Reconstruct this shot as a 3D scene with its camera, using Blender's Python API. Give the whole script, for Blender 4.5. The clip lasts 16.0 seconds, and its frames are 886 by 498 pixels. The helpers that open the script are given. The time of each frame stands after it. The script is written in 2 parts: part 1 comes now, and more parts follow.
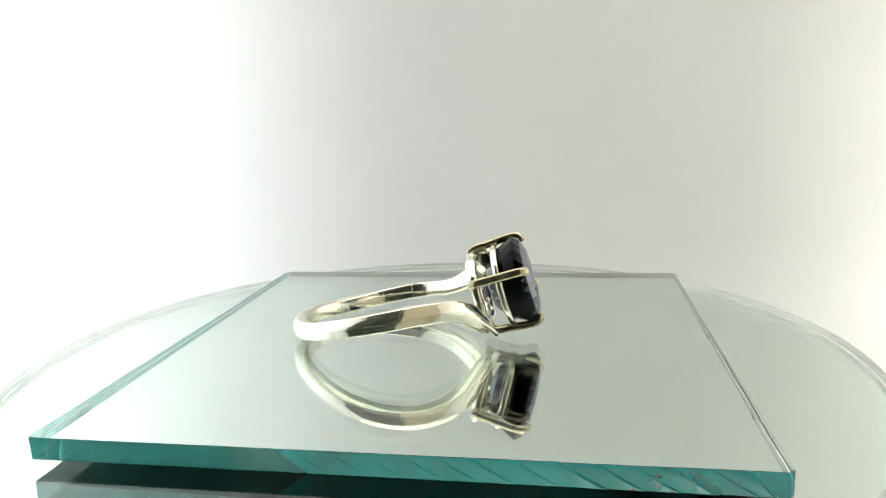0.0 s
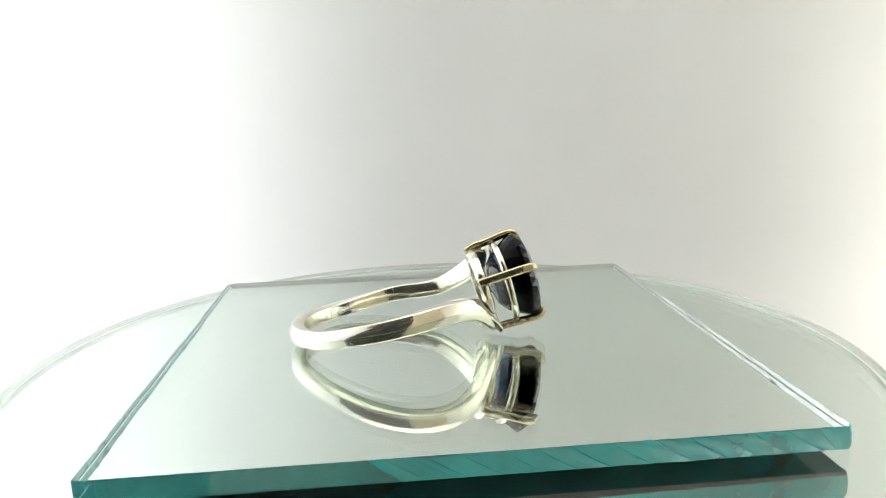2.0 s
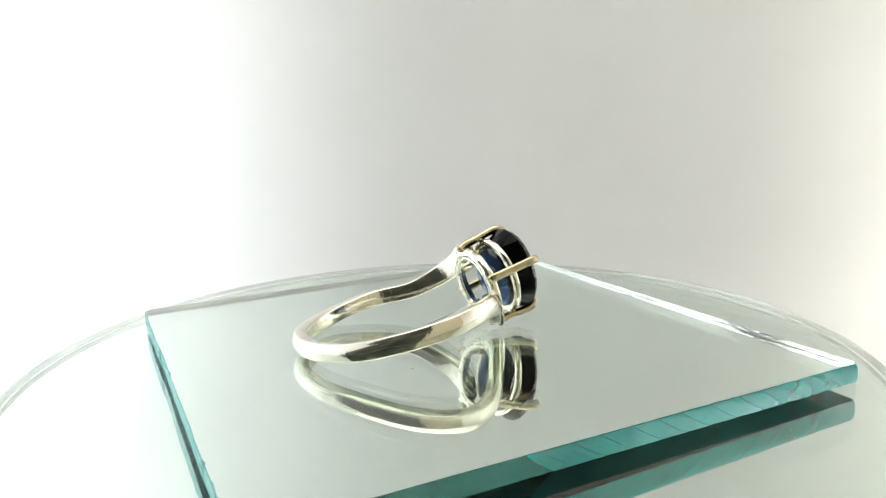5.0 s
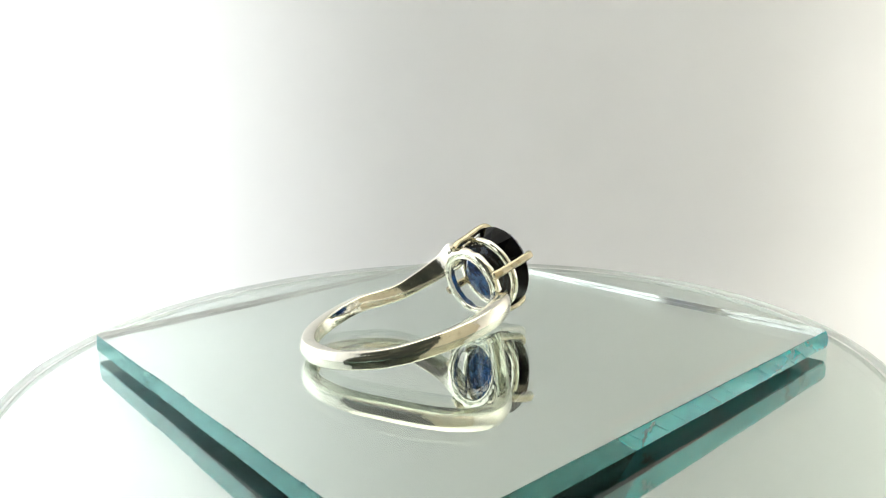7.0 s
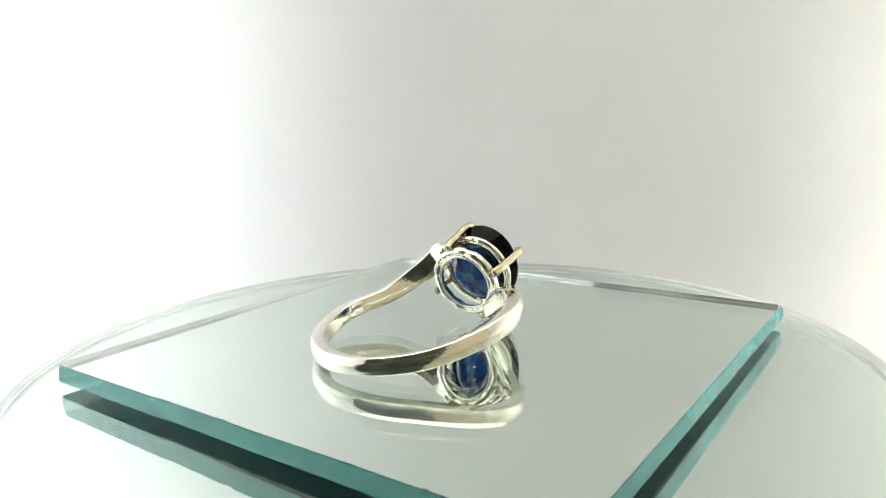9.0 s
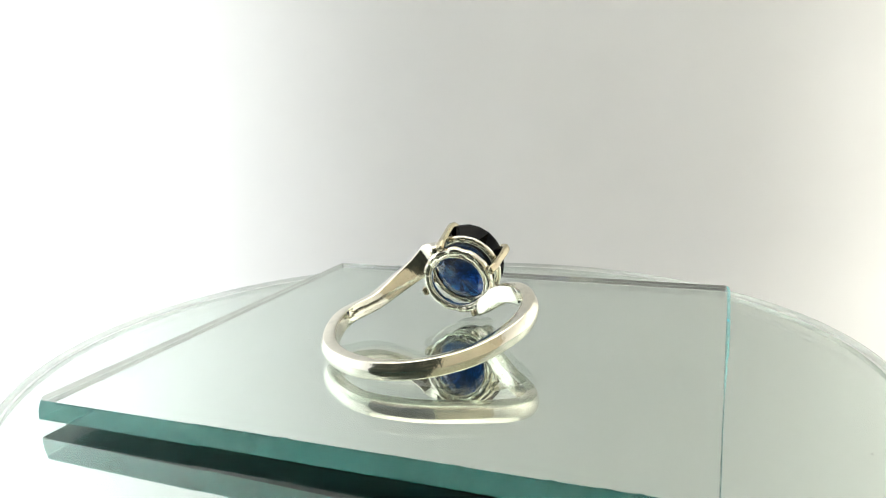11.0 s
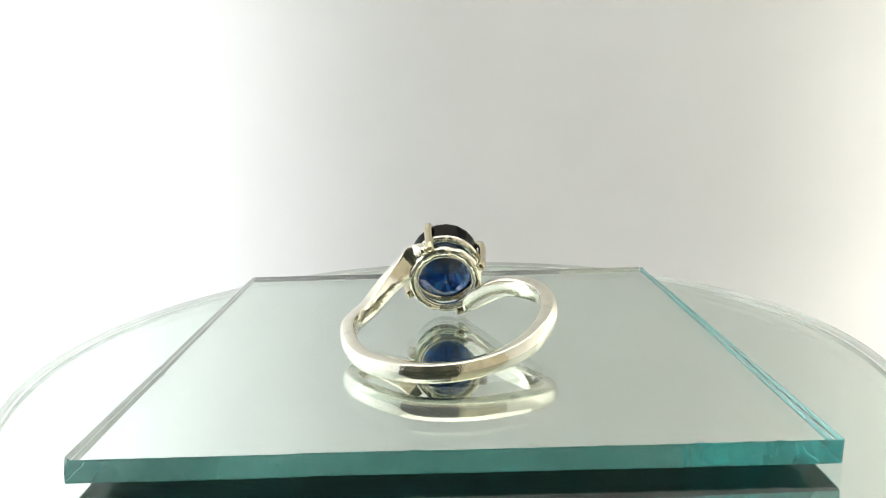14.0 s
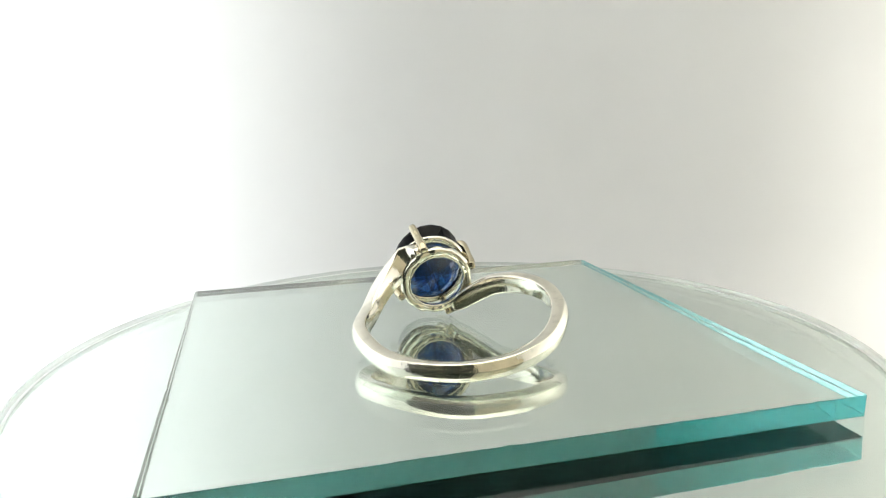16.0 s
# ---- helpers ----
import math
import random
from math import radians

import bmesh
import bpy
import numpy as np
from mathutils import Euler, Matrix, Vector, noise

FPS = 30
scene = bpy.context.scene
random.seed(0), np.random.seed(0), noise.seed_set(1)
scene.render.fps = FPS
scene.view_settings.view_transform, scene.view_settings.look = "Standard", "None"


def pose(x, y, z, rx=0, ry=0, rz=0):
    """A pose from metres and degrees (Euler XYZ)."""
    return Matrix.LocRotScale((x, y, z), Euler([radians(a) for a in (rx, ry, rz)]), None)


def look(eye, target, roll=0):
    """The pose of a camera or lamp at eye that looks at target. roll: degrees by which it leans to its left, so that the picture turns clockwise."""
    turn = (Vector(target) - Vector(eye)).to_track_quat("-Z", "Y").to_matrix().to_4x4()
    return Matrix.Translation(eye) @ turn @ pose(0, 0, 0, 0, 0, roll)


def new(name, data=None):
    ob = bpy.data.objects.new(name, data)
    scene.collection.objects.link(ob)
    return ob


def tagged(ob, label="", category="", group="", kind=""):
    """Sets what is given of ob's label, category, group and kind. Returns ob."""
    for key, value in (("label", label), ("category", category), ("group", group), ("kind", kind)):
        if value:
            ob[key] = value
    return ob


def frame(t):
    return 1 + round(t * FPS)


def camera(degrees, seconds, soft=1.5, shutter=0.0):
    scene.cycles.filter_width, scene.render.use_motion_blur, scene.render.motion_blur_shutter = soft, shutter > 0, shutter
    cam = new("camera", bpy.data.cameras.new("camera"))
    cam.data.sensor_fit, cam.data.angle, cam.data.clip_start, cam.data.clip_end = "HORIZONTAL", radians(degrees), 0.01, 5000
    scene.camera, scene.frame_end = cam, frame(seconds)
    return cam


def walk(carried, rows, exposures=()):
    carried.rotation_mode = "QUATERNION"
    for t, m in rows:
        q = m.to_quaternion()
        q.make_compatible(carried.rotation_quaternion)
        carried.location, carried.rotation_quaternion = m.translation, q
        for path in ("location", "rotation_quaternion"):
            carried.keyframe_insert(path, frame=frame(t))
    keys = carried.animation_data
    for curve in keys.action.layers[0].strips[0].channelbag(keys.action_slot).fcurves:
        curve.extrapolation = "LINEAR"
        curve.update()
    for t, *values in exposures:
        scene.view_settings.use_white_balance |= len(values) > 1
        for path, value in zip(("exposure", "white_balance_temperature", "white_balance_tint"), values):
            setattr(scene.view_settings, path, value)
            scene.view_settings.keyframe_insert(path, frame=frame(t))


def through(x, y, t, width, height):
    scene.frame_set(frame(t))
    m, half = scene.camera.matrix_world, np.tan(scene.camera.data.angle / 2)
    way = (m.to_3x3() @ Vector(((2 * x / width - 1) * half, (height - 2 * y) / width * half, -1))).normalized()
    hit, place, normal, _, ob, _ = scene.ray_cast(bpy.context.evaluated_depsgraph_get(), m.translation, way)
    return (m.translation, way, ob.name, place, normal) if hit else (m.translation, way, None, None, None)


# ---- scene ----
MM = 0.001
EYE = (0.0, -0.0696, 0.02207)
PITCH, YAW, ROLL = 11.277, 0.16, -1.78


# ---- camera ----
cam = camera(62.06, 16.0, 1.15)


def ahead(eye, pitch, yaw):
    p, y = radians(pitch), radians(yaw)
    way = Vector((math.sin(y) * math.cos(p), math.cos(y) * math.cos(p), -math.sin(p)))
    return tuple(Vector(eye) + way)


VIEW = look(EYE, ahead(EYE, PITCH, YAW), ROLL)
walk(cam, [(0.0, VIEW), (16.0, VIEW)])

# ---- world and lamps ----
scene.view_settings.exposure = 0.90
scene.cycles.max_bounces, scene.cycles.glossy_bounces, scene.cycles.transmission_bounces = 40, 32, 32
world = bpy.data.worlds.new("world")
scene.world = world
world.use_nodes = True
world.node_tree.nodes["Background"].inputs[0].default_value = (0.9, 0.92, 1.0, 1)
world.node_tree.nodes["Background"].inputs[1].default_value = 0.15


def soft_lamp(name, eye, target, size_x, size_y, watts, colour):
    data = bpy.data.lights.new(name, "AREA")
    data.shape, data.size, data.size_y, data.energy, data.color = "RECTANGLE", size_x, size_y, watts, colour
    lamp = new(name, data)
    lamp.matrix_world = look(eye, target)
    return lamp


soft_lamp("lamp_left", (-0.38, 0.15, -0.02), (0, 0.15, -0.03), 0.30, 0.34, 2.9, (0.925, 0.963, 1.0))
soft_lamp("lamp_right", (0.46, 0.17, -0.07), (0, 0.17, -0.07), 0.28, 0.30, 2.6, (1.0, 0.955, 0.86))
soft_lamp("lamp_top", (0.0, 0.04, 0.60), (0, 0.04, 0), 0.30, 0.30, 25.0, (0.95, 0.98, 0.935))


# ---- materials ----
def material(name):
    m = bpy.data.materials.new(name)
    m.use_nodes = True
    t = m.node_tree
    return m, t.nodes, t.links, t.nodes["Principled BSDF"]


def coords(nodes, links, scale=(1, 1, 1)):
    tc, mp = nodes.new("ShaderNodeTexCoord"), nodes.new("ShaderNodeMapping")
    mp.inputs["Scale"].default_value = scale
    links.new(tc.outputs["Object"], mp.inputs["Vector"])
    return mp.outputs["Vector"]


def noise_node(nodes, links, vec, scale, detail=4.0, rough=0.6):
    n = nodes.new("ShaderNodeTexNoise")
    n.inputs["Scale"].default_value, n.inputs["Detail"].default_value = scale, detail
    n.inputs["Roughness"].default_value = rough
    links.new(vec, n.inputs["Vector"])
    return n.outputs["Fac"]


def ramp(nodes, links, fac, stops):
    r = nodes.new("ShaderNodeValToRGB")
    els = r.color_ramp.elements
    els[0].position, els[0].color = stops[0][0], (*stops[0][1], 1)
    els[1].position, els[1].color = stops[-1][0], (*stops[-1][1], 1)
    for pos, col in stops[1:-1]:
        els.new(pos).color = (*col, 1)
    links.new(fac, r.inputs["Fac"])
    return r.outputs["Color"]


def grey(v):
    return (v, v, v)


def bump(nodes, links, height, strength, distance, normal=None):
    b = nodes.new("ShaderNodeBump")
    b.inputs["Strength"].default_value, b.inputs["Distance"].default_value = strength, distance
    links.new(height, b.inputs["Height"])
    if normal:
        links.new(normal, b.inputs["Normal"])
    return b.outputs["Normal"]


def fabric_material(name, colour, through):
    m, nodes, links, bs = material(name)
    vec = coords(nodes, links)
    col = ramp(nodes, links, noise_node(nodes, links, vec, 14, 3), [(0.3, tuple(c * 0.95 for c in colour)), (0.7, colour)])
    links.new(col, bs.inputs["Base Color"])
    bs.inputs["Roughness"].default_value = 0.9
    links.new(bump(nodes, links, noise_node(nodes, links, vec, 2500, 2), 0.15, 0.0002), bs.inputs["Normal"])
    tr = nodes.new("ShaderNodeBsdfTranslucent")
    links.new(col, tr.inputs["Color"])
    mix = nodes.new("ShaderNodeMixShader")
    mix.inputs["Fac"].default_value = through
    links.new(bs.outputs[0], mix.inputs[1])
    links.new(tr.outputs[0], mix.inputs[2])
    links.new(mix.outputs[0], nodes["Material Output"].inputs["Surface"])
    return m


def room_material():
    m, nodes, links, bs = material("dim_room_slab")
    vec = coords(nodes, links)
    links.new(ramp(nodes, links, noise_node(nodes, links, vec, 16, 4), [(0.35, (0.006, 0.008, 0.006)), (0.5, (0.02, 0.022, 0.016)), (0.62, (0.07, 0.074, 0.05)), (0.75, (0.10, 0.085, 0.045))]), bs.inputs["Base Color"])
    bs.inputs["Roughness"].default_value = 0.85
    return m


def silver_material(name, rough, relief, tint):
    m, nodes, links, bs = material(name)
    vec = coords(nodes, links)
    bs.inputs["Metallic"].default_value = 1.0
    wear = noise_node(nodes, links, vec, 900, 5)
    links.new(ramp(nodes, links, wear, [(0.27, tuple(c * 0.7 for c in tint)), (0.42, tuple(c * 0.93 for c in tint)), (0.6, tint)]), bs.inputs["Base Color"])
    links.new(ramp(nodes, links, noise_node(nodes, links, vec, 1600, 4), [(0.35, grey(rough * 0.5)), (0.75, grey(rough * 1.6))]), bs.inputs["Roughness"])
    pits = nodes.new("ShaderNodeTexVoronoi")
    pits.inputs["Scale"].default_value = 2400
    links.new(vec, pits.inputs["Vector"])
    holes = ramp(nodes, links, pits.outputs["Distance"], [(0.0, grey(0.0)), (0.16, grey(1.0))])
    first = bump(nodes, links, holes, 0.35, 0.00003, bump(nodes, links, noise_node(nodes, links, vec, 420, 2), relief, 0.00025))
    links.new(bump(nodes, links, noise_node(nodes, links, vec, 1500, 4), 0.22, 0.0001, first), bs.inputs["Normal"])
    return m


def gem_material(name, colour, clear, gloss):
    """Each facet takes its own depth of blue: inner reflections put into the colour."""
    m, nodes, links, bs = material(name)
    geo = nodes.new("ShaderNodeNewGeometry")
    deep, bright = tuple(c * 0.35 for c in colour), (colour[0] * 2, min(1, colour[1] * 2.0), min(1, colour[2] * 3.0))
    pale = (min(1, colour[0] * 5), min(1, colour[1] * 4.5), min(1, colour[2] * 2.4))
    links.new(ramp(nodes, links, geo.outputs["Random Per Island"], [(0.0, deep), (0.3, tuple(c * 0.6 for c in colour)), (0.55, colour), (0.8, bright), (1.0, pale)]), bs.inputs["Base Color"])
    bs.inputs["Transmission Weight"].default_value = clear
    bs.inputs["Specular IOR Level"].default_value = gloss
    bs.inputs["IOR"].default_value = 1.56
    bs.inputs["Roughness"].default_value = 0.01
    return m


def glass_material(name, colour, edge=False):
    m, nodes, links, bs = material(name)
    bs.inputs["Base Color"].default_value = (*colour, 1)
    bs.inputs["Transmission Weight"].default_value = 1.0
    bs.inputs["IOR"].default_value = 1.45
    bs.inputs["Roughness"].default_value = 0.0
    if edge:
        vec = coords(nodes, links, (1, 1, 1.6))
        big = bump(nodes, links, noise_node(nodes, links, vec, 160, 2), 0.12, 0.0006)
        links.new(bump(nodes, links, noise_node(nodes, links, vec, 1400, 3), 0.08, 0.0001, big), bs.inputs["Normal"])
        links.new(ramp(nodes, links, noise_node(nodes, links, vec, 120, 3), [(0.4, grey(0.02)), (0.75, grey(0.22))]), bs.inputs["Roughness"])
    return m


def edge_material(name, colour, through, clear, scale):
    """Broken glass edge: a teal scattering body under a gloss, clear in places."""
    m, nodes, links, bs = material(name)
    vec = coords(nodes, links)
    tone = noise_node(nodes, links, vec, scale, 4)
    col = ramp(nodes, links, tone, [(0.3, tuple(c * 0.7 for c in colour)), (0.55, colour), (0.8, tuple(min(1, c * 1.35) for c in colour))])
    links.new(col, bs.inputs["Base Color"])
    links.new(ramp(nodes, links, noise_node(nodes, links, vec, scale * 4, 3), [(0.35, grey(0.03)), (0.75, grey(0.3))]), bs.inputs["Roughness"])
    bs.inputs["IOR"].default_value = 1.5
    big = bump(nodes, links, noise_node(nodes, links, vec, 350, 2), 0.10, 0.0006)
    nrm = bump(nodes, links, noise_node(nodes, links, vec, 2200, 3), 0.1, 0.0001, big)
    links.new(nrm, bs.inputs["Normal"])
    tl = nodes.new("ShaderNodeBsdfTranslucent")
    links.new(col, tl.inputs["Color"])
    mix = nodes.new("ShaderNodeMixShader")
    mix.inputs["Fac"].default_value = 0.5
    links.new(bs.outputs[0], mix.inputs[1])
    links.new(tl.outputs[0], mix.inputs[2])
    gl = nodes.new("ShaderNodeBsdfGlass")
    gl.inputs["Color"].default_value = (*through, 1)
    gl.inputs["IOR"].default_value, gl.inputs["Roughness"].default_value = 1.5, 0.05
    links.new(nrm, gl.inputs["Normal"])
    last = nodes.new("ShaderNodeMixShader")
    last.inputs["Fac"].default_value = clear
    links.new(mix.outputs[0], last.inputs[1])
    links.new(gl.outputs[0], last.inputs[2])
    links.new(last.outputs[0], nodes["Material Output"].inputs["Surface"])
    return m


def mirror_material():
    m, nodes, links, bs = material("silvering")
    bs.inputs["Base Color"].default_value = (0.808, 0.85, 0.825, 1)
    bs.inputs["Metallic"].default_value = 1.0
    bs.inputs["Roughness"].default_value = 0.0
    return m


def paint_material(name, dark, light, rough, scale):
    m, nodes, links, bs = material(name)
    vec = coords(nodes, links)
    links.new(ramp(nodes, links, noise_node(nodes, links, vec, scale, 4), [(0.3, dark), (0.7, light)]), bs.inputs["Base Color"])
    bs.inputs["Roughness"].default_value = rough
    return m


FABRIC = fabric_material("white_tent_fabric", (0.785, 0.79, 0.772), 0.5)
# Unseen roof, greyed so that stone and ring reflect a dark top.
ROOF = fabric_material("darkened_roof_fabric", (0.26, 0.25, 0.23), 0.3)
ROOM = room_material()
REFLECTOR = fabric_material("warm_reflector_fabric", (0.62, 0.565, 0.44), 0.2)
SILVER = silver_material("polished_silver", 0.045, 0.13, (0.79, 0.755, 0.655))
CAST = silver_material("cast_silver", 0.06, 1.5, (0.80, 0.775, 0.67))
GILT = silver_material("golden_silver", 0.12, 0.8, (0.50, 0.44, 0.31))
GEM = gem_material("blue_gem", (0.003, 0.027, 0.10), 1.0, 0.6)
# Near-black sides: light lost inside the stone is put into the colour.
GEM_DARK = gem_material("darkened_gem_side", (0.0001, 0.00015, 0.0008), 0.0, 0.09)
GLASS = glass_material("clear_glass", (0.872, 0.918, 0.897))
GLASS.node_tree.nodes["Principled BSDF"].inputs["Specular IOR Level"].default_value = 0.25
EDGE = edge_material("cut_glass_edge", (0.015, 0.44, 0.48), (0.52, 0.88, 0.90), 0.80, 90)
# Brighter teal than EDGE: light caught in the broken shells, put into the colour.
HACKLE = edge_material("hackled_glass_edge", (0.02, 0.80, 0.86), (0.70, 0.96, 0.99), 0.58, 160)
RIM = edge_material("ground_glass_rim", (0.86, 0.90, 0.88), (0.95, 0.97, 0.96), 0.4, 60)
# Same glass greyed: this side's short light path is put into the colour.
GREY_EDGE = glass_material("grey_glass_edge", (0.52, 0.58, 0.58), True)
GROUND_EDGE = edge_material("ground_glass_edge", (0.46, 0.46, 0.43), (0.80, 0.83, 0.82), 0.3, 120)
MIRROR = mirror_material()
BACKING = paint_material("mirror_back_paint", (0.003, 0.008, 0.007), (0.006, 0.014, 0.012), 0.95, 300)
BACKING.node_tree.nodes["Principled BSDF"].inputs["Specular IOR Level"].default_value = 0.0
PLASTIC = paint_material("white_plastic", (0.70, 0.70, 0.68), (0.78, 0.78, 0.76), 0.4, 60)
SPECK = paint_material("grey_lint", (0.26, 0.26, 0.25), (0.46, 0.45, 0.43), 0.9, 3000)


# ---- building helpers ----
def mesh_of(name, bm, mats, smooth=False):
    bm.normal_update()
    data = bpy.data.meshes.new(name)
    bm.to_mesh(data)
    bm.free()
    for m in mats if isinstance(mats, (list, tuple)) else [mats]:
        data.materials.append(m)
    for f in data.polygons:
        f.use_smooth = smooth
    return data


def part(name, bm, mats, parent, label="", smooth=False):
    ob = new(name, mesh_of(name, bm, mats, smooth))
    ob.parent = parent
    if label:
        tagged(ob, label)
    return ob


def thing(name, label, category, group=""):
    return tagged(new(name), label, category, group)


def tube(bm, rings, closed=False, caps=True):
    """Skins a list of rings, each a list of points in the same order."""
    vs = [[bm.verts.new(p) for p in ring] for ring in rings]
    n = len(vs[0])
    pairs = list(zip(vs, vs[1:])) + ([(vs[-1], vs[0])] if closed else [])
    for a, b in pairs:
        for i in range(n):
            bm.faces.new((a[i], a[(i + 1) % n], b[(i + 1) % n], b[i]))
    if caps and not closed:
        bm.faces.new(list(reversed(vs[0])))
        bm.faces.new(vs[-1])
    return bm


def catmull(points, steps):
    pts = [Vector(p) for p in points]
    ext = [2 * pts[0] - pts[1], *pts, 2 * pts[-1] - pts[-2]]
    out = []
    for i in range(len(pts) - 1):
        a, b, c, d = ext[i:i + 4]
        for k in range(steps):
            s = k / steps
            out.append(0.5 * (2 * b + (c - a) * s + (2 * a - 5 * b + 4 * c - d) * s * s + (3 * b - a - 3 * c + d) * s ** 3))
    return out + [pts[-1]]


def tangents(path, closed=False):
    n = len(path)
    out = []
    for i in range(n):
        a = path[i - 1] if closed or i else path[0]
        b = path[(i + 1) % n] if closed or i < n - 1 else path[-1]
        out.append((b - a).normalized())
    return out


def wire(bm, path, radii, sides=10, out=None, groove=0.0):
    """A round wire along a path, with a radius for each point and, if wanted, a groove along the side that faces out."""
    tan = tangents(path)
    rings, side = [], out or tan[0].orthogonal().normalized()
    for p, t, r in zip(path, tan, radii):
        side = (side - t * side.dot(t)).normalized()
        up = t.cross(side)
        rings.append([p + r * (1 - groove * math.exp(-(min(a, 2 * math.pi - a) / 0.4) ** 2)) * (math.cos(a) * side + math.sin(a) * up) for a in (2 * math.pi * k / sides for k in range(sides))])
    return tube(bm, rings)


def rounded(w, h, r, n=3):
    """Corner-rounded rectangle profile."""
    out = []
    for cx, cy, a0 in ((w / 2 - r, h / 2 - r, 0), (-w / 2 + r, h / 2 - r, 90), (-w / 2 + r, -h / 2 + r, 180), (w / 2 - r, -h / 2 + r, 270)):
        for k in range(n + 1):
            a = radians(a0 + 90 * k / n)
            out.append((cx + r * math.cos(a), cy + r * math.sin(a)))
    return out


# ---- the light tent ----
FLOOR_Z = -0.085
LEFT_X, RIGHT_X, BACK_Y, FRONT_Y, TOP_Z = -0.19, 0.26, 0.20, -0.12, 0.30
REFLECTOR_X = 0.03


def plan_points():
    """The tent's outline from front left round the back to front right, with its inward normals."""
    out = []
    rl, rr = 0.200, 0.160
    for k in range(13):
        out.append(((LEFT_X, FRONT_Y + (BACK_Y - rl - FRONT_Y) * k / 12), (1, 0)))
    for k in range(1, 15):
        a = radians(180 - 90 * k / 14)
        out.append(((LEFT_X + rl + rl * math.cos(a), BACK_Y - rl + rl * math.sin(a)), (-math.cos(a), -math.sin(a))))
    for k in range(1, 9):
        out.append(((LEFT_X + rl + (RIGHT_X - rr - LEFT_X - rl) * k / 8, BACK_Y), (0, -1)))
    for k in range(1, 15):
        a = radians(90 - 90 * k / 14)
        out.append(((RIGHT_X - rr + rr * math.cos(a), BACK_Y - rr + rr * math.sin(a)), (-math.cos(a), -math.sin(a))))
    for k in range(1, 13):
        out.append(((RIGHT_X, BACK_Y - rr + (FRONT_Y - BACK_Y + rr) * k / 12), (-1, 0)))
    return out


def build_tent():
    fillet = 0.05
    rows = [(fillet * (1 - math.sin(radians(a))), FLOOR_Z + fillet * (1 - math.cos(radians(a)))) for a in range(0, 91, 10)]
    rows += [(0.0, FLOOR_Z + fillet + (TOP_Z - FLOOR_Z - fillet) * k / 8) for k in range(1, 9)]
    plan = plan_points()
    bm = bmesh.new()
    grid = [[bm.verts.new((x + nx * inset, y + ny * inset, z)) for (x, y), (nx, ny) in plan] for inset, z in rows]
    for a, b in zip(grid, grid[1:]):
        for i in range(len(plan) - 1):
            bm.faces.new((a[i], b[i], b[i + 1], a[i + 1]))
    wall = tagged(new("wall_backdrop", mesh_of("wall_backdrop", bm, FABRIC, True)), "seamless white fabric backdrop of a light tent", "backdrop", kind="structure")

    def slab(name, x0, x1, y0, y1, z0, z1, mat, label, category):
        b = bmesh.new()
        bmesh.ops.create_cube(b, size=1, matrix=Matrix.Translation(((x0 + x1) / 2, (y0 + y1) / 2, (z0 + z1) / 2)) @ Matrix.Diagonal((x1 - x0, y1 - y0, z1 - z0, 1)))
        return tagged(new(name, mesh_of(name, b, mat)), label, category, kind="structure")

    b = bmesh.new()
    rim = [(x + nx * fillet, y + ny * fillet) for (x, y), (nx, ny) in plan]
    tube(b, [[(x, y, z) for x, y in reversed(rim)] for z in (FLOOR_Z - 0.004, FLOOR_Z)])
    bmesh.ops.recalc_face_normals(b, faces=b.faces)
    tagged(new("floor", mesh_of("floor", b, FABRIC)), "white fabric floor of the light tent", "floor", kind="structure")
    b = bmesh.new()
    bmesh.ops.create_grid(b, x_segments=4, y_segments=4, size=0.5, matrix=Matrix.Translation(((LEFT_X + RIGHT_X) / 2, (FRONT_Y + BACK_Y) / 2, TOP_Z)) @ Matrix.Diagonal((RIGHT_X - LEFT_X, BACK_Y - FRONT_Y, 1, 1)))
    tagged(new("ceiling", mesh_of("ceiling", b, ROOF)), "unseen fabric roof of the light tent, greyed to darken reflections", "ceiling", kind="structure")
    # Unseen dark slab stands in for the room, to darken the ring's reflections.
    slab("wall_front", LEFT_X, RIGHT_X, FRONT_Y - 0.02, FRONT_Y - 0.011, FLOOR_Z - 0.006, TOP_Z, ROOM, "unseen dark slab in place of the dim room before the light tent", "wall")
    # Added unseen panel: gives the ring pale warm reflections on the right.
    slab("wall_front_reflector", REFLECTOR_X, RIGHT_X, FRONT_Y - 0.005, FRONT_Y - 0.001, FLOOR_Z - 0.006, TOP_Z, REFLECTOR, "unseen warm pale panel added to brighten the ring's reflections", "wall")


build_tent()

# ---- the turning table ----
TILE_T = 1.65 * MM
DISC_T = 2.5 * MM
DISC_R = 39.5 * MM
DISC_C = (-0.55 * MM, -0.59 * MM)


def circle(radius, z, n, centre=(0, 0)):
    return [(centre[0] + radius * math.cos(2 * math.pi * k / n), centre[1] + radius * math.sin(2 * math.pi * k / n), z) for k in range(n)]


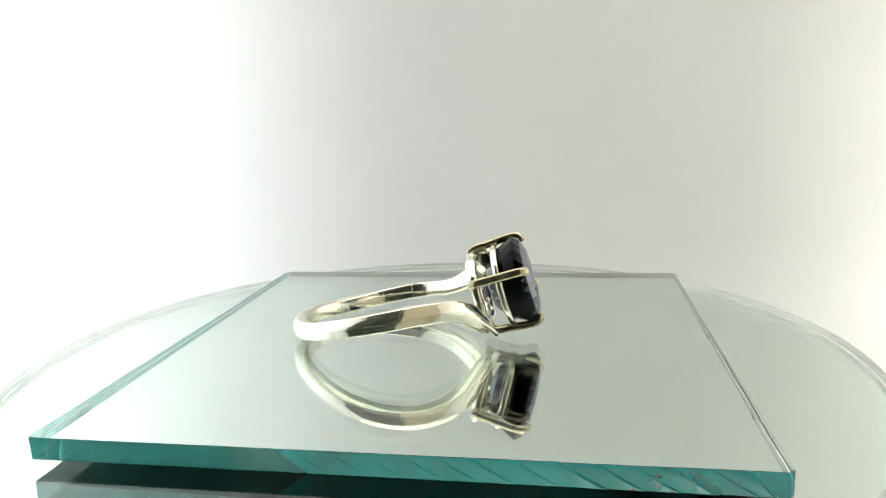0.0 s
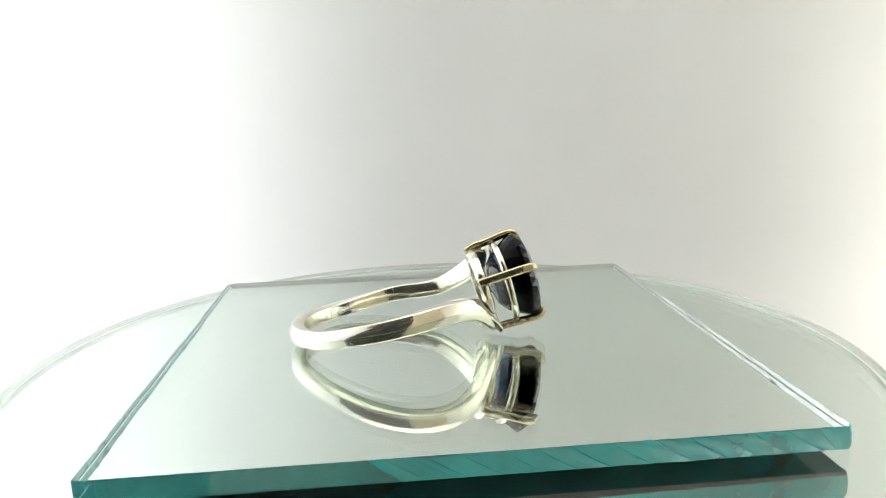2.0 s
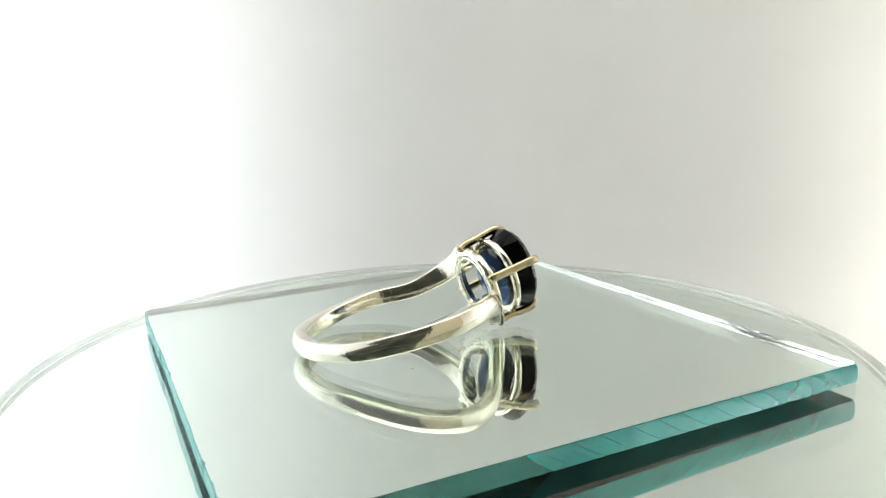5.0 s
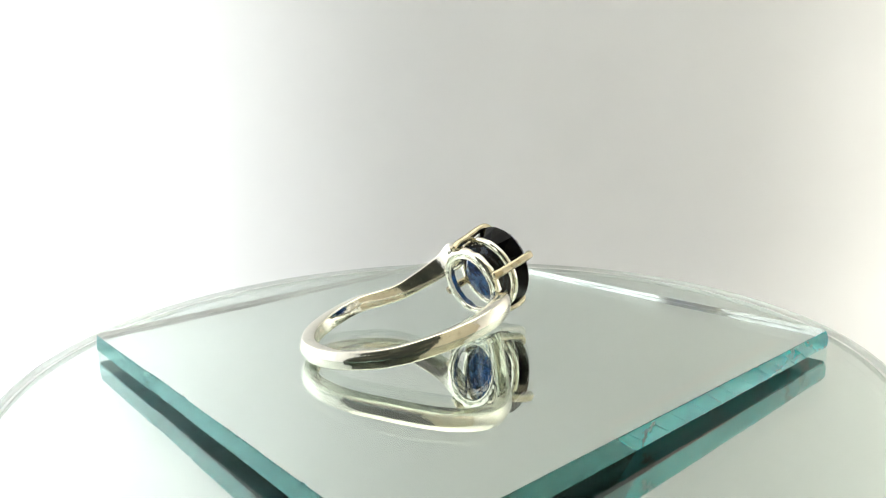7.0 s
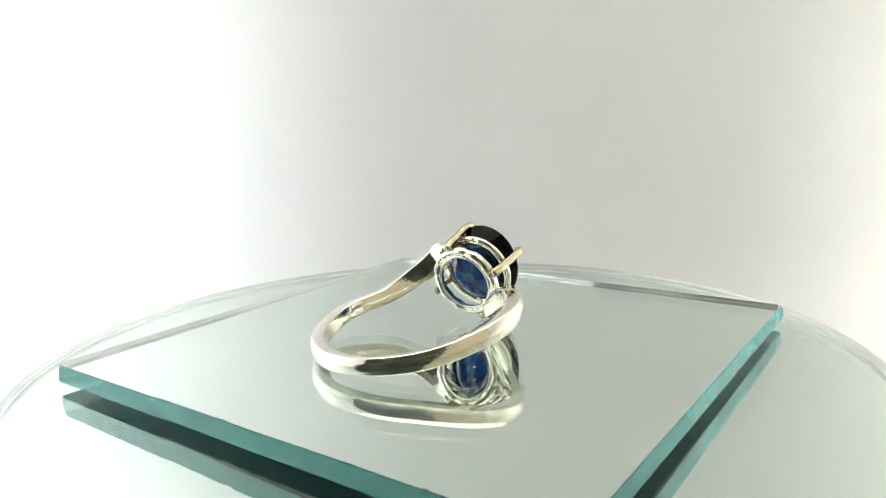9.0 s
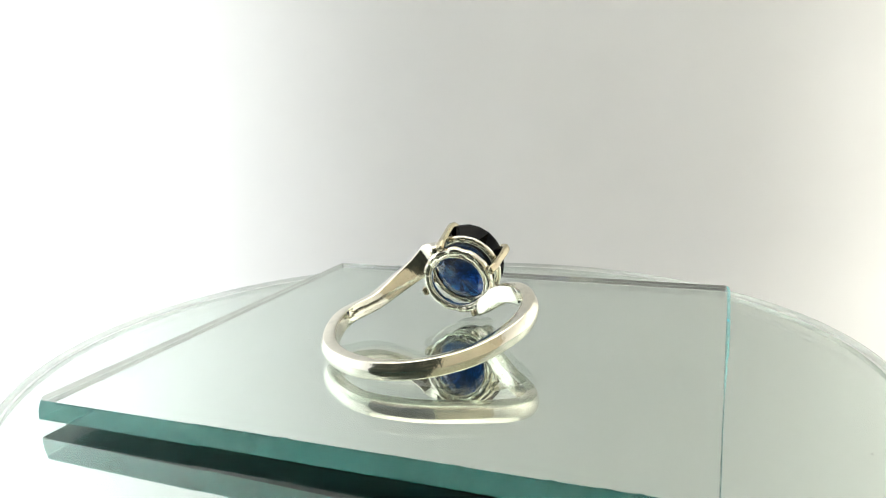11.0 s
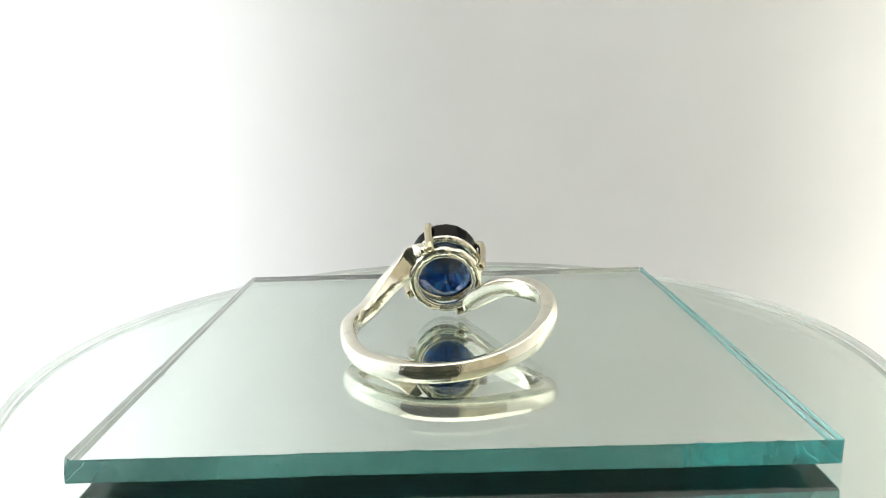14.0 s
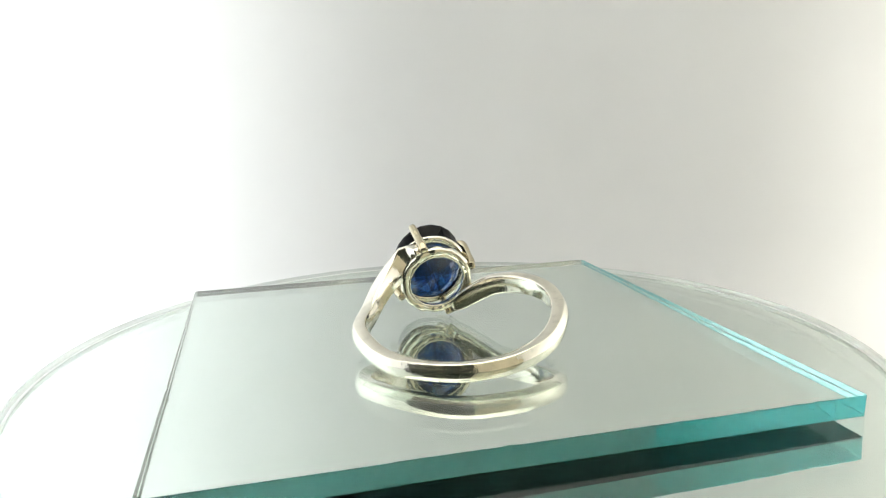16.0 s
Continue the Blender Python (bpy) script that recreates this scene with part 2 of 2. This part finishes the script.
def build_disc():
    top = thing("round_mirror", "round thick glass mirror plate with a pale green ground rim", "mirror plate")
    n = 240
    z0, z1 = -TILE_T - DISC_T, -TILE_T - 0.01 * MM
    soft = 0.35 * MM
    prof = [(DISC_R - 0.3 * MM, z0), (DISC_R, z0 + 0.4 * MM)]
    prof += [(DISC_R - soft * (1 - math.cos(radians(a))), z1 - soft * (1 - math.sin(radians(a)))) for a in (0, 18, 36, 54, 72, 90)]
    bm = bmesh.new()
    loops = [[bm.verts.new(p) for p in circle(r, z, n, DISC_C)] for r, z in prof]
    for lo, hi in zip(loops, loops[1:]):
        for i in range(n):
            bm.faces.new((lo[i], lo[(i + 1) % n], hi[(i + 1) % n], hi[i])).material_index = 1
    bm.faces.new(loops[-1])
    part("glass", bm, [GLASS, RIM], top)
    for name, f, za, zb, mat, label in (("silvering", 0.985, z0 - 0.06 * MM, z0 + 0.01 * MM, MIRROR, "bright silvered back"), ("backing", 0.984, z0 - 0.2 * MM, z0 - 0.06 * MM, BACKING, "dark painted back")):
        bm = bmesh.new()
        tube(bm, [circle(DISC_R * f, z, n, DISC_C) for z in (za, zb)])
        part(name, bm, mat, top, label)
    return top


def build_plinth():
    base = thing("turntable", "white plastic turntable base under the mirror plate", "turntable")
    z1 = -TILE_T - DISC_T - 0.2 * MM
    bm = bmesh.new()
    prof = [(30, z1 - 0.006), (30, z1 - 0.0005), (29.5, z1)]
    tube(bm, [[(r * MM * math.cos(2 * math.pi * k / 64), r * MM * math.sin(2 * math.pi * k / 64), z) for k in range(64)] for r, z in prof])
    part("platter", bm, PLASTIC, base)
    bm = bmesh.new()
    prof = [(26, FLOOR_Z - 0.0005), (26, FLOOR_Z + 0.004), (22, z1 - 0.006)]
    tube(bm, [[(r * MM * math.cos(2 * math.pi * k / 64), r * MM * math.sin(2 * math.pi * k / 64), z) for k in range(64)] for r, z in prof])
    part("foot", bm, PLASTIC, base)
    return base


# the tile's corners on the table, millimetres
CORNERS = [(-29.35, -21.45), (20.57, -29.78), (29.42, 20.87), (-21.04, 28.70)]


# small breaks along the upper arris: side, place along it, half length and depth in millimetres
CHIPS = [(3, 0.454, 0.40, 0.12), (3, 0.817, 0.3, 0.10), (3, 0.917, 0.28, 0.12), (3, 0.70, 0.5, 0.05), (3, 0.62, 0.3, 0.04), (3, 0.88, 0.5, 0.08), (0, 0.72, 0.3, 0.08),
         (1, 0.2, 0.4, 0.10), (1, 0.55, 0.3, 0.12), (2, 0.3, 0.5, 0.12), (2, 0.65, 0.6, 0.10), (2, 0.12, 0.3, 0.12)]


# cut corners: width at the foot and at the top, millimetres
CUTS = [(0.2, 0.12), (0.3, 0.38), (0.2, 0.25), (0.15, 0.6)]
# raised wrinkles on the last side: place along it, height in millimetres
WRINKLES = [(0.16, 0.05), (0.80, 0.05), (0.885, 0.09), (0.94, 0.10)]


def edge_offset(k, s, f, side):
    """How far a point of the tile's edge stands out, in millimetres; f runs up the edge."""
    wob = 0.05 * noise.noise((s * 6 + 11 * k, 2.7, 0)) + 0.010 * noise.noise((s * 40 + 11 * k, 5.1, f))
    if k == 0 and s > 0.35:
        # broken part: curved shells that each end in a small step
        phase = (s - 0.58) * 21 + 0.5 * noise.noise((s * 9, 0.4, 1))
        shell = phase - math.floor(phase)
        fall = max(0.0, min(1.0, (1 - shell) / 0.04))
        high = 0.34 + 0.18 * noise.noise((math.floor(phase) * 1.7, 3, 0))
        wob += (0.04 + high * shell ** 1.6) * fall * min(1.0, (s - 0.35) * 18) * (0.22 + 0.78 * max(0.0, min(1.0, (s - 0.55) / 0.15))) * (1 - 0.85 * f ** 5) * (1 - 0.75 * (1 - f) ** 5)
        wob += 0.02 * noise.noise((s * 130, f * 2.5, 8)) * shell
    elif k in (1, 3):
        wob += (0.015 if k == 3 else 0.006) * noise.noise((s * 60, f * 3, 4 + k))
    if k == 3:
        for at, high in WRINKLES:
            mid = at + 0.004 * math.sin(5.0 * f + 40 * at) + 0.012 * (f - 0.5) * (1 if at > 0.5 else 1.6)
            wob += high * math.exp(-((s - mid) / 0.0022) ** 2) * math.sin(math.pi * f) ** 0.5
        # a shallow shell with a round front
        front = 0.275 + 0.03 * (2 * f - 1.1) ** 2
        wob -= 0.09 * max(0.0, min(1.0, (s - front) / 0.004)) * max(0.0, 1 - (s - front) / 0.30)
        if 0.07 < s < 0.26:
            bite = s * 62 + 0.8 * noise.noise((s * 30, 0, 3))
            wob -= 0.03 * (bite - math.floor(bite)) ** 2 * max(0.0, f - 0.35)
    for kc, sc, half, deep in CHIPS:
        if kc == k:
            d = abs(s - sc) * side / half
            if d < 1:
                wob -= deep * math.sqrt(1 - d * d) * max(0.0, (f - 0.55) / 0.45) ** 1.5
    return wob


def lean(k, s, f):
    """How far the broken part's columns lean along its side towards the foot."""
    if k != 0:
        return 0.0
    return 0.052 * (1 - f) ** 1.15 * max(0.0, min(1.0, (s - 0.28) / 0.10, (0.985 - s) / 0.07))


def cut_back(k, s, f, side):
    """How far a point near a corner moves along its side and inwards, in millimetres."""
    at, sign = (k, 1) if s < 0.5 else ((k + 1) % 4, -1)
    low, high = CUTS[at]
    width = low + (high - low) * f * f + 0.06 * noise.noise((f * 3, at * 5.0, 1))
    d = s * side if sign == 1 else (1 - s) * side
    return (sign * (width - d) / 2, (width - d) / 2) if d < width else (0.0, 0.0)


def build_tile():
    tile = thing("mirror_tile", "square cut-glass mirror tile with rough teal-green edges", "mirror tile")
    cs = [Vector((x * MM, y * MM, 0)) for x, y in CORNERS]
    levels = 13
    outline = []
    for k in range(4):
        a, b = cs[k], cs[(k + 1) % 4]
        way = (b - a).normalized()
        n = 1400 if k == 0 else 640
        for i in range(n):
            outline.append((a + (b - a) * i / n, Vector((way.y, -way.x, 0)), way, k, i / n, (b - a).length / MM))
    bm = bmesh.new()
    rows = []
    for j in range(levels):
        f = j / (levels - 1)
        z = -TILE_T + (TILE_T - 0.03 * MM) * f
        ring = []
        for p, out, way, k, s, side in outline:
            along, back = cut_back(k, s, f, side)
            ring.append(bm.verts.new(p + (out * (edge_offset(k, s, f, side) - back) + way * (along + lean(k, s, f) * side)) * MM + Vector((0, 0, z))))
        rows.append(ring)
    m = len(outline)
    for lo, hi in zip(rows, rows[1:]):
        for i in range(m):
            face = bm.faces.new((lo[i], lo[(i + 1) % m], hi[(i + 1) % m], hi[i]))
            k, s = outline[i][3:5]
            face.material_index = k + 2 if k in (1, 2) else 2 if k == 0 and s > 0.36 else 1
    inner = [bm.verts.new((v.co.x * 0.9988, v.co.y * 0.9988, 0)) for v in rows[-1]]
    for i in range(m):
        bm.faces.new((rows[-1][i], rows[-1][(i + 1) % m], inner[(i + 1) % m], inner[i])).material_index = outline[i][3] + 2 if outline[i][3] in (1, 2) else 1
    bm.faces.new(inner)
    foot = [(v.co.x, v.co.y) for v in rows[0]]
    glass = part("glass", bm, [GLASS, EDGE, HACKLE, GREY_EDGE, GROUND_EDGE], tile)
    for face in glass.data.polygons:
        face.use_smooth = face.material_index > 0
    for name, f, mat, label in (("silvering", 0.9962, MIRROR, "bright silvered back"), ("backing", 0.9970, BACKING, "dark painted back")):
        bm = bmesh.new()
        zs = (-TILE_T + 0.004 * MM, -TILE_T + 0.02 * MM) if name == "silvering" else (-TILE_T - 0.004 * MM, -TILE_T + 0.002 * MM)
        tube(bm, [[(x * f, y * f, z) for x, y in foot] for z in zs])
        part(name, bm, mat, tile, label)
    return tile


# ---- the ring ----
HEAD_C = Vector((3.70, -0.90, 4.36))
HEAD_A = Vector((0.95, -0.14, 0.26)).normalized()
HEAD_U = (lambda v: (v - HEAD_A * v.dot(HEAD_A)).normalized())(Vector((-1.93, 3.5, 7.66)))
HEAD_V = HEAD_A.cross(HEAD_U)
DROP = 0.12
SHANK = [(2.92, 1.2, 7.7), (4.1, 1.5, 7.0), (4.4, 2.79, 5.76), (3.36, 4.92, 4.24), (0.95, 7.15, 2.7), (-3.15, 9.26, 1.9), (-8.75, 8.45, 1.05), (-13.05, 4.62, 1.07), (-13.95, -0.06, 1.28),
         (-12.21, -4.52, 1.88), (-9.05, -7.66, 2.95), (-5.38, -8.92, 3.82), (-1.79, -8.18, 4.23), (1.39, -5.92, 3.69), (4.31, -2.76, 1.1)]
BAND_N = Vector((0.098, 0.178, 1)).normalized()


def head_point(angle, radius, along):
    a = radians(angle)
    return (HEAD_C + HEAD_A * along + radius * (math.cos(a) * HEAD_U + math.sin(a) * HEAD_V)) * MM


def shank_frames():
    """The band's path with, for each station, its inward and upward directions, its thickness and its width."""
    path = catmull(SHANK, 8)
    n = len(path) - 1
    out = []
    for i, (p, t) in enumerate(zip(path, tangents(path))):
        inward = -t.cross(BAND_N).normalized()
        up = t.cross(inward).normalized()
        if up.z < 0:
            up.negate()
        side = abs(2 * i / n - 1)
        w, th = 1.55 + 0.6 * side ** 2, 1.28
        # the upper end flares before it meets the setting
        flare = max(0.0, 1 - i / n / 0.28)
        flare = min(1.0, 1.5 * flare) * min(1.0, i / n / 0.09)
        p = p + up * 0.2 * flare
        w += 0.75 * flare
        if i / n < 0.11:
            w *= 0.3 + 0.7 * math.sin(math.pi / 2 * i / n / 0.11)
        if side > 0.9 and i > n / 2:
            w *= 1 - 2.5 * (side - 0.9) - (6 * (side - 0.96) if side > 0.96 else 0)
        if side > 0.9:
            th *= 1 - 3.0 * (side - 0.9)
        out.append((p, t, inward, up, th, w))
    return out


def band_profile(th, w):
    """Rounded section with a crowned outer face."""
    pts = rounded(th, w, 0.22)
    h = w / 2 - 0.22
    crown = [(-th / 2 - 0.2 * (1 - (y / h) ** 2), y) for y in (h * 0.75, h * 0.4, 0.0, -h * 0.4, -h * 0.75)]
    return pts[:8] + crown + pts[8:]


def build_shank(parent):
    bm = bmesh.new()
    tube(bm, [[(p + a * x + up * y) * MM for x, y in band_profile(th, w)] for p, t, a, up, th, w in shank_frames()])
    bmesh.ops.recalc_face_normals(bm, faces=bm.faces)
    shank = part("shank", bm, SILVER, parent, "split bypass band of polished silver", True)
    stations = shank_frames()
    # stamped oval mark and bars on the inner face
    p, t, a, up, th, w = stations[49]
    bm = bmesh.new()
    oval = [(p + a * (th / 2 + 0.01) + t * 0.42 * math.cos(k * math.pi / 9) + up * 0.30 * math.sin(k * math.pi / 9)) * MM for k in range(19)]
    wire(bm, oval, [0.055 * MM] * 19, 6)
    for lift, half in ((0.09, 0.16), (-0.09, 0.2)):
        wire(bm, [(p + a * (th / 2 + 0.01) + up * lift + t * x * half) * MM for x in (-1, 0, 1)], [0.04 * MM] * 3, 6)
    part("hallmark", bm, CAST, shank, "small oval stamp with unreadable marks", True)
    for st, half in ((51, 0.45), (52, 0.4)):
        p, t, a, up, th, w = stations[st]
        bm = bmesh.new()
        wire(bm, [(p + a * (th / 2) + up * x * half + t * 0.1 * x) * MM for x in (-1, 0, 1)], [0.05 * MM] * 3, 6)
        part("stamp_bar", bm, CAST, shank, "", True)
    for st in (40, 87):
        p, t, a, up, th, w = stations[st]
        bm = bmesh.new()
        wire(bm, [(p + a * (th / 2 - 0.005) + up * x * w * 0.45 + t * 0.03 * math.sin(9 * x)) * MM for x in (-1, -0.5, 0, 0.5, 1)], [0.03 * MM] * 5, 6)
        part("solder_line", bm, CAST, shank, "", True)
    return shank


def build_scrolls(parent):
    """Fluted ridges where the band's ends curl on to the setting."""
    runs = [
        ([(1.2, -6.45, 3.55), (2.7, -5.3, 2.9), (3.9, -4.2, 1.9), (4.75, -3.25, 0.9), (5.0, -2.75, 0.5)], 0.30),
        ([(2.2, -5.2, 4.1), (3.4, -4.2, 3.2), (4.2, -3.3, 2.1), (4.7, -2.7, 1.2)], 0.26),
        ([(4.55, 3.6, 5.0), (4.6, 2.5, 6.2), (4.2, 1.6, 7.3), (3.5, 1.1, 8.05)], 0.24),
    ]
    for keys, r in runs:
        path = catmull([tuple(c * MM for c in k) for k in keys], 6)
        n = len(path) - 1
        bm = bmesh.new()
        wire(bm, path, [r * MM * (0.35 + 0.65 * math.sin(math.pi * min(0.5, i / n * 0.9 + 0.05))) for i in range(n + 1)], 10)
        bmesh.ops.recalc_face_normals(bm, faces=bm.faces)
        part("scroll", bm, SILVER, parent, "", True)


def build_gallery(name, parent, radius, along, thick, tall, mat, uneven):
    bm = bmesh.new()
    rings = []
    n = 120
    for k in range(n):
        a = 360 * k / n
        c = head_point(a, radius, along)
        out = (c - (HEAD_C + HEAD_A * along) * MM).normalized()
        x, y = math.cos(radians(a)), math.sin(radians(a))
        wob = 1 + uneven * (noise.noise((x * 3, y * 3, along)) + 0.35 * noise.noise((x * 9, y * 9, along + 4)))
        rings.append([c + (out * x * wob + HEAD_A * y * wob) * MM for x, y in rounded(thick, tall, min(thick, tall) * 0.42)])
    tube(bm, rings, closed=True)
    bmesh.ops.recalc_face_normals(bm, faces=bm.faces)
    return part(name, bm, mat, parent, "", True)


def build_prong(parent, angle):
    keys = [(3.84, -0.45), (3.98, 0.0), (4.12, 0.6), (4.2, 2.0), (4.33, 3.2), (4.36, 4.1), (4.25, 4.6), (3.95, 4.9), (3.55, 5.02)]
    path = catmull([head_point(angle, r, h) for r, h in keys], 5)
    n = len(path)
    radii = []
    for i in range(n):
        f = i / (n - 1)
        r = 0.44 - 0.05 * f
        if f < 0.05:
            r *= math.sqrt(max(0.25, 1 - ((0.05 - f) / 0.05) ** 2))
        if f > 0.93:
            r *= math.sqrt(max(0.05, 1 - ((f - 0.93) / 0.07) ** 2))
        radii.append(r * MM)
    bm = bmesh.new()
    wire(bm, path, radii, 18, (head_point(angle, 5, 0) - head_point(angle, 4, 0)).normalized(), 0.22)
    bmesh.ops.recalc_face_normals(bm, faces=bm.faces)
    return part("prong", bm, GILT, parent, "slightly golden claw that grips the stone", True)


def build_gem(parent):
    """A faceted stone, slightly oval: table, crown, girdle and stepped pavilion."""
    bm = bmesh.new()
    n = 24
    rows = [(0.5, 0.8, 0.0), (2.0, 1.15, 0.5), (2.92, 1.9, 0.0), (3.42, 2.8, 0.5), (3.96, 4.05, 0.0), (4.0, 4.3, 0.0), (3.56, 4.85, 0.5), (2.5, 5.2, 0.0), (1.2, 5.32, 0.5)]
    loops = []
    for r, h, s in rows:
        turns = [360 * (k + s) / n + 11 for k in range(n)]
        loops.append([bm.verts.new(head_point(a, r * (1 + 0.018 * h * math.cos(radians(2 * (a - 30)))), h)) for a in turns])
    for (lo, hi), (ra, rb) in zip(zip(loops, loops[1:]), zip(rows, rows[1:])):
        for i in range(n):
            j = (i + 1) % n
            if ra[2] == rb[2]:
                bm.faces.new((lo[i], lo[j], hi[j], hi[i]))
            elif rb[2] > ra[2]:
                bm.faces.new((lo[i], lo[j], hi[i]))
                bm.faces.new((lo[j], hi[j], hi[i]))
            else:
                bm.faces.new((lo[i], hi[j], hi[i]))
                bm.faces.new((lo[i], lo[j], hi[j]))
    bm.faces.new(list(reversed(loops[0])))
    for face in bm.faces:
        along = (face.calc_center_median() / MM - HEAD_C).dot(HEAD_A)
        face.material_index = 1 if 2.5 < along < 4.5 else 0
    bm.faces.new(loops[-1])
    bmesh.ops.recalc_face_normals(bm, faces=bm.faces)
    bmesh.ops.split_edges(bm, edges=bm.edges[:])
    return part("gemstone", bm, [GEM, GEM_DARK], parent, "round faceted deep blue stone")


def build_ring():
    ring = thing("finger_ring", "silver bypass ring with a round dark blue stone", "ring")
    build_shank(ring)
    build_scrolls(ring)
    build_gallery("setting", ring, 3.27, 0.0, 0.86, 0.95, CAST, 0.34)
    build_gallery("gallery_wire", ring, 3.50, 2.3, 0.78, 0.66, CAST, 0.1)
    build_gallery("lining", ring, 2.86, -0.2, 0.26, 0.5, SILVER, 0.05)
    for k in range(4):
        build_prong(ring, 90 * k)
    build_gem(ring)
    return ring


def build_speck(x, y, z, size, seed):
    bm = bmesh.new()
    bmesh.ops.create_icosphere(bm, subdivisions=2, radius=size * MM)
    for v in bm.verts:
        v.co *= 1 + 0.5 * noise.noise(v.co / (size * MM) + Vector((seed, 0, 0)))
        v.co.x *= 1.7
        v.co.z *= 0.5
    bmesh.ops.rotate(bm, verts=bm.verts, matrix=Matrix.Rotation(seed * 1.3, 3, "Z"))
    low = min(v.co.z for v in bm.verts)
    bmesh.ops.translate(bm, verts=bm.verts, vec=(x * MM, y * MM, z - low))
    ob = new("dust_speck", mesh_of("dust_speck", bm, SPECK, True))
    return tagged(ob, "tiny grey speck of dust lying on the mirror", "dust", "dust specks on the mirrors")


TABLE = build_plinth()
DISC = build_disc()
TILE = build_tile()
RING = build_ring()
SPECKS = [build_speck(x, y, z, r, i) for i, (x, y, z, r) in enumerate([
    (-8.3, -6.9, 0, 0.08), (4.2, 11.9, 0, 0.07), (-4.43, 30.0, -TILE_T, 0.055), (-5.3, 33.0, -TILE_T, 0.05), (-6.4, 31.6, -TILE_T, 0.045),
    (-18.2, -32.7, -TILE_T, 0.06), (-25.0, -29.0, -TILE_T, 0.06), (1.7, 31.9, -TILE_T, 0.05), (13.1, -35.4, -TILE_T, 0.05)])]


# ---- what moves ----
def turn_at(t):
    return math.degrees(TURN_RATE * t + TURN_CURVE * t * t)


TURN_RATE, TURN_CURVE = 0.12446, -0.0001


def motions():
    times = [0.5 * k for k in range(33)]
    for ob in (DISC, TILE, RING, *SPECKS):
        walk(ob, [(t, pose(0, 0, -DROP * MM if ob is RING else 0, 0, 0, turn_at(t))) for t in times])


motions()
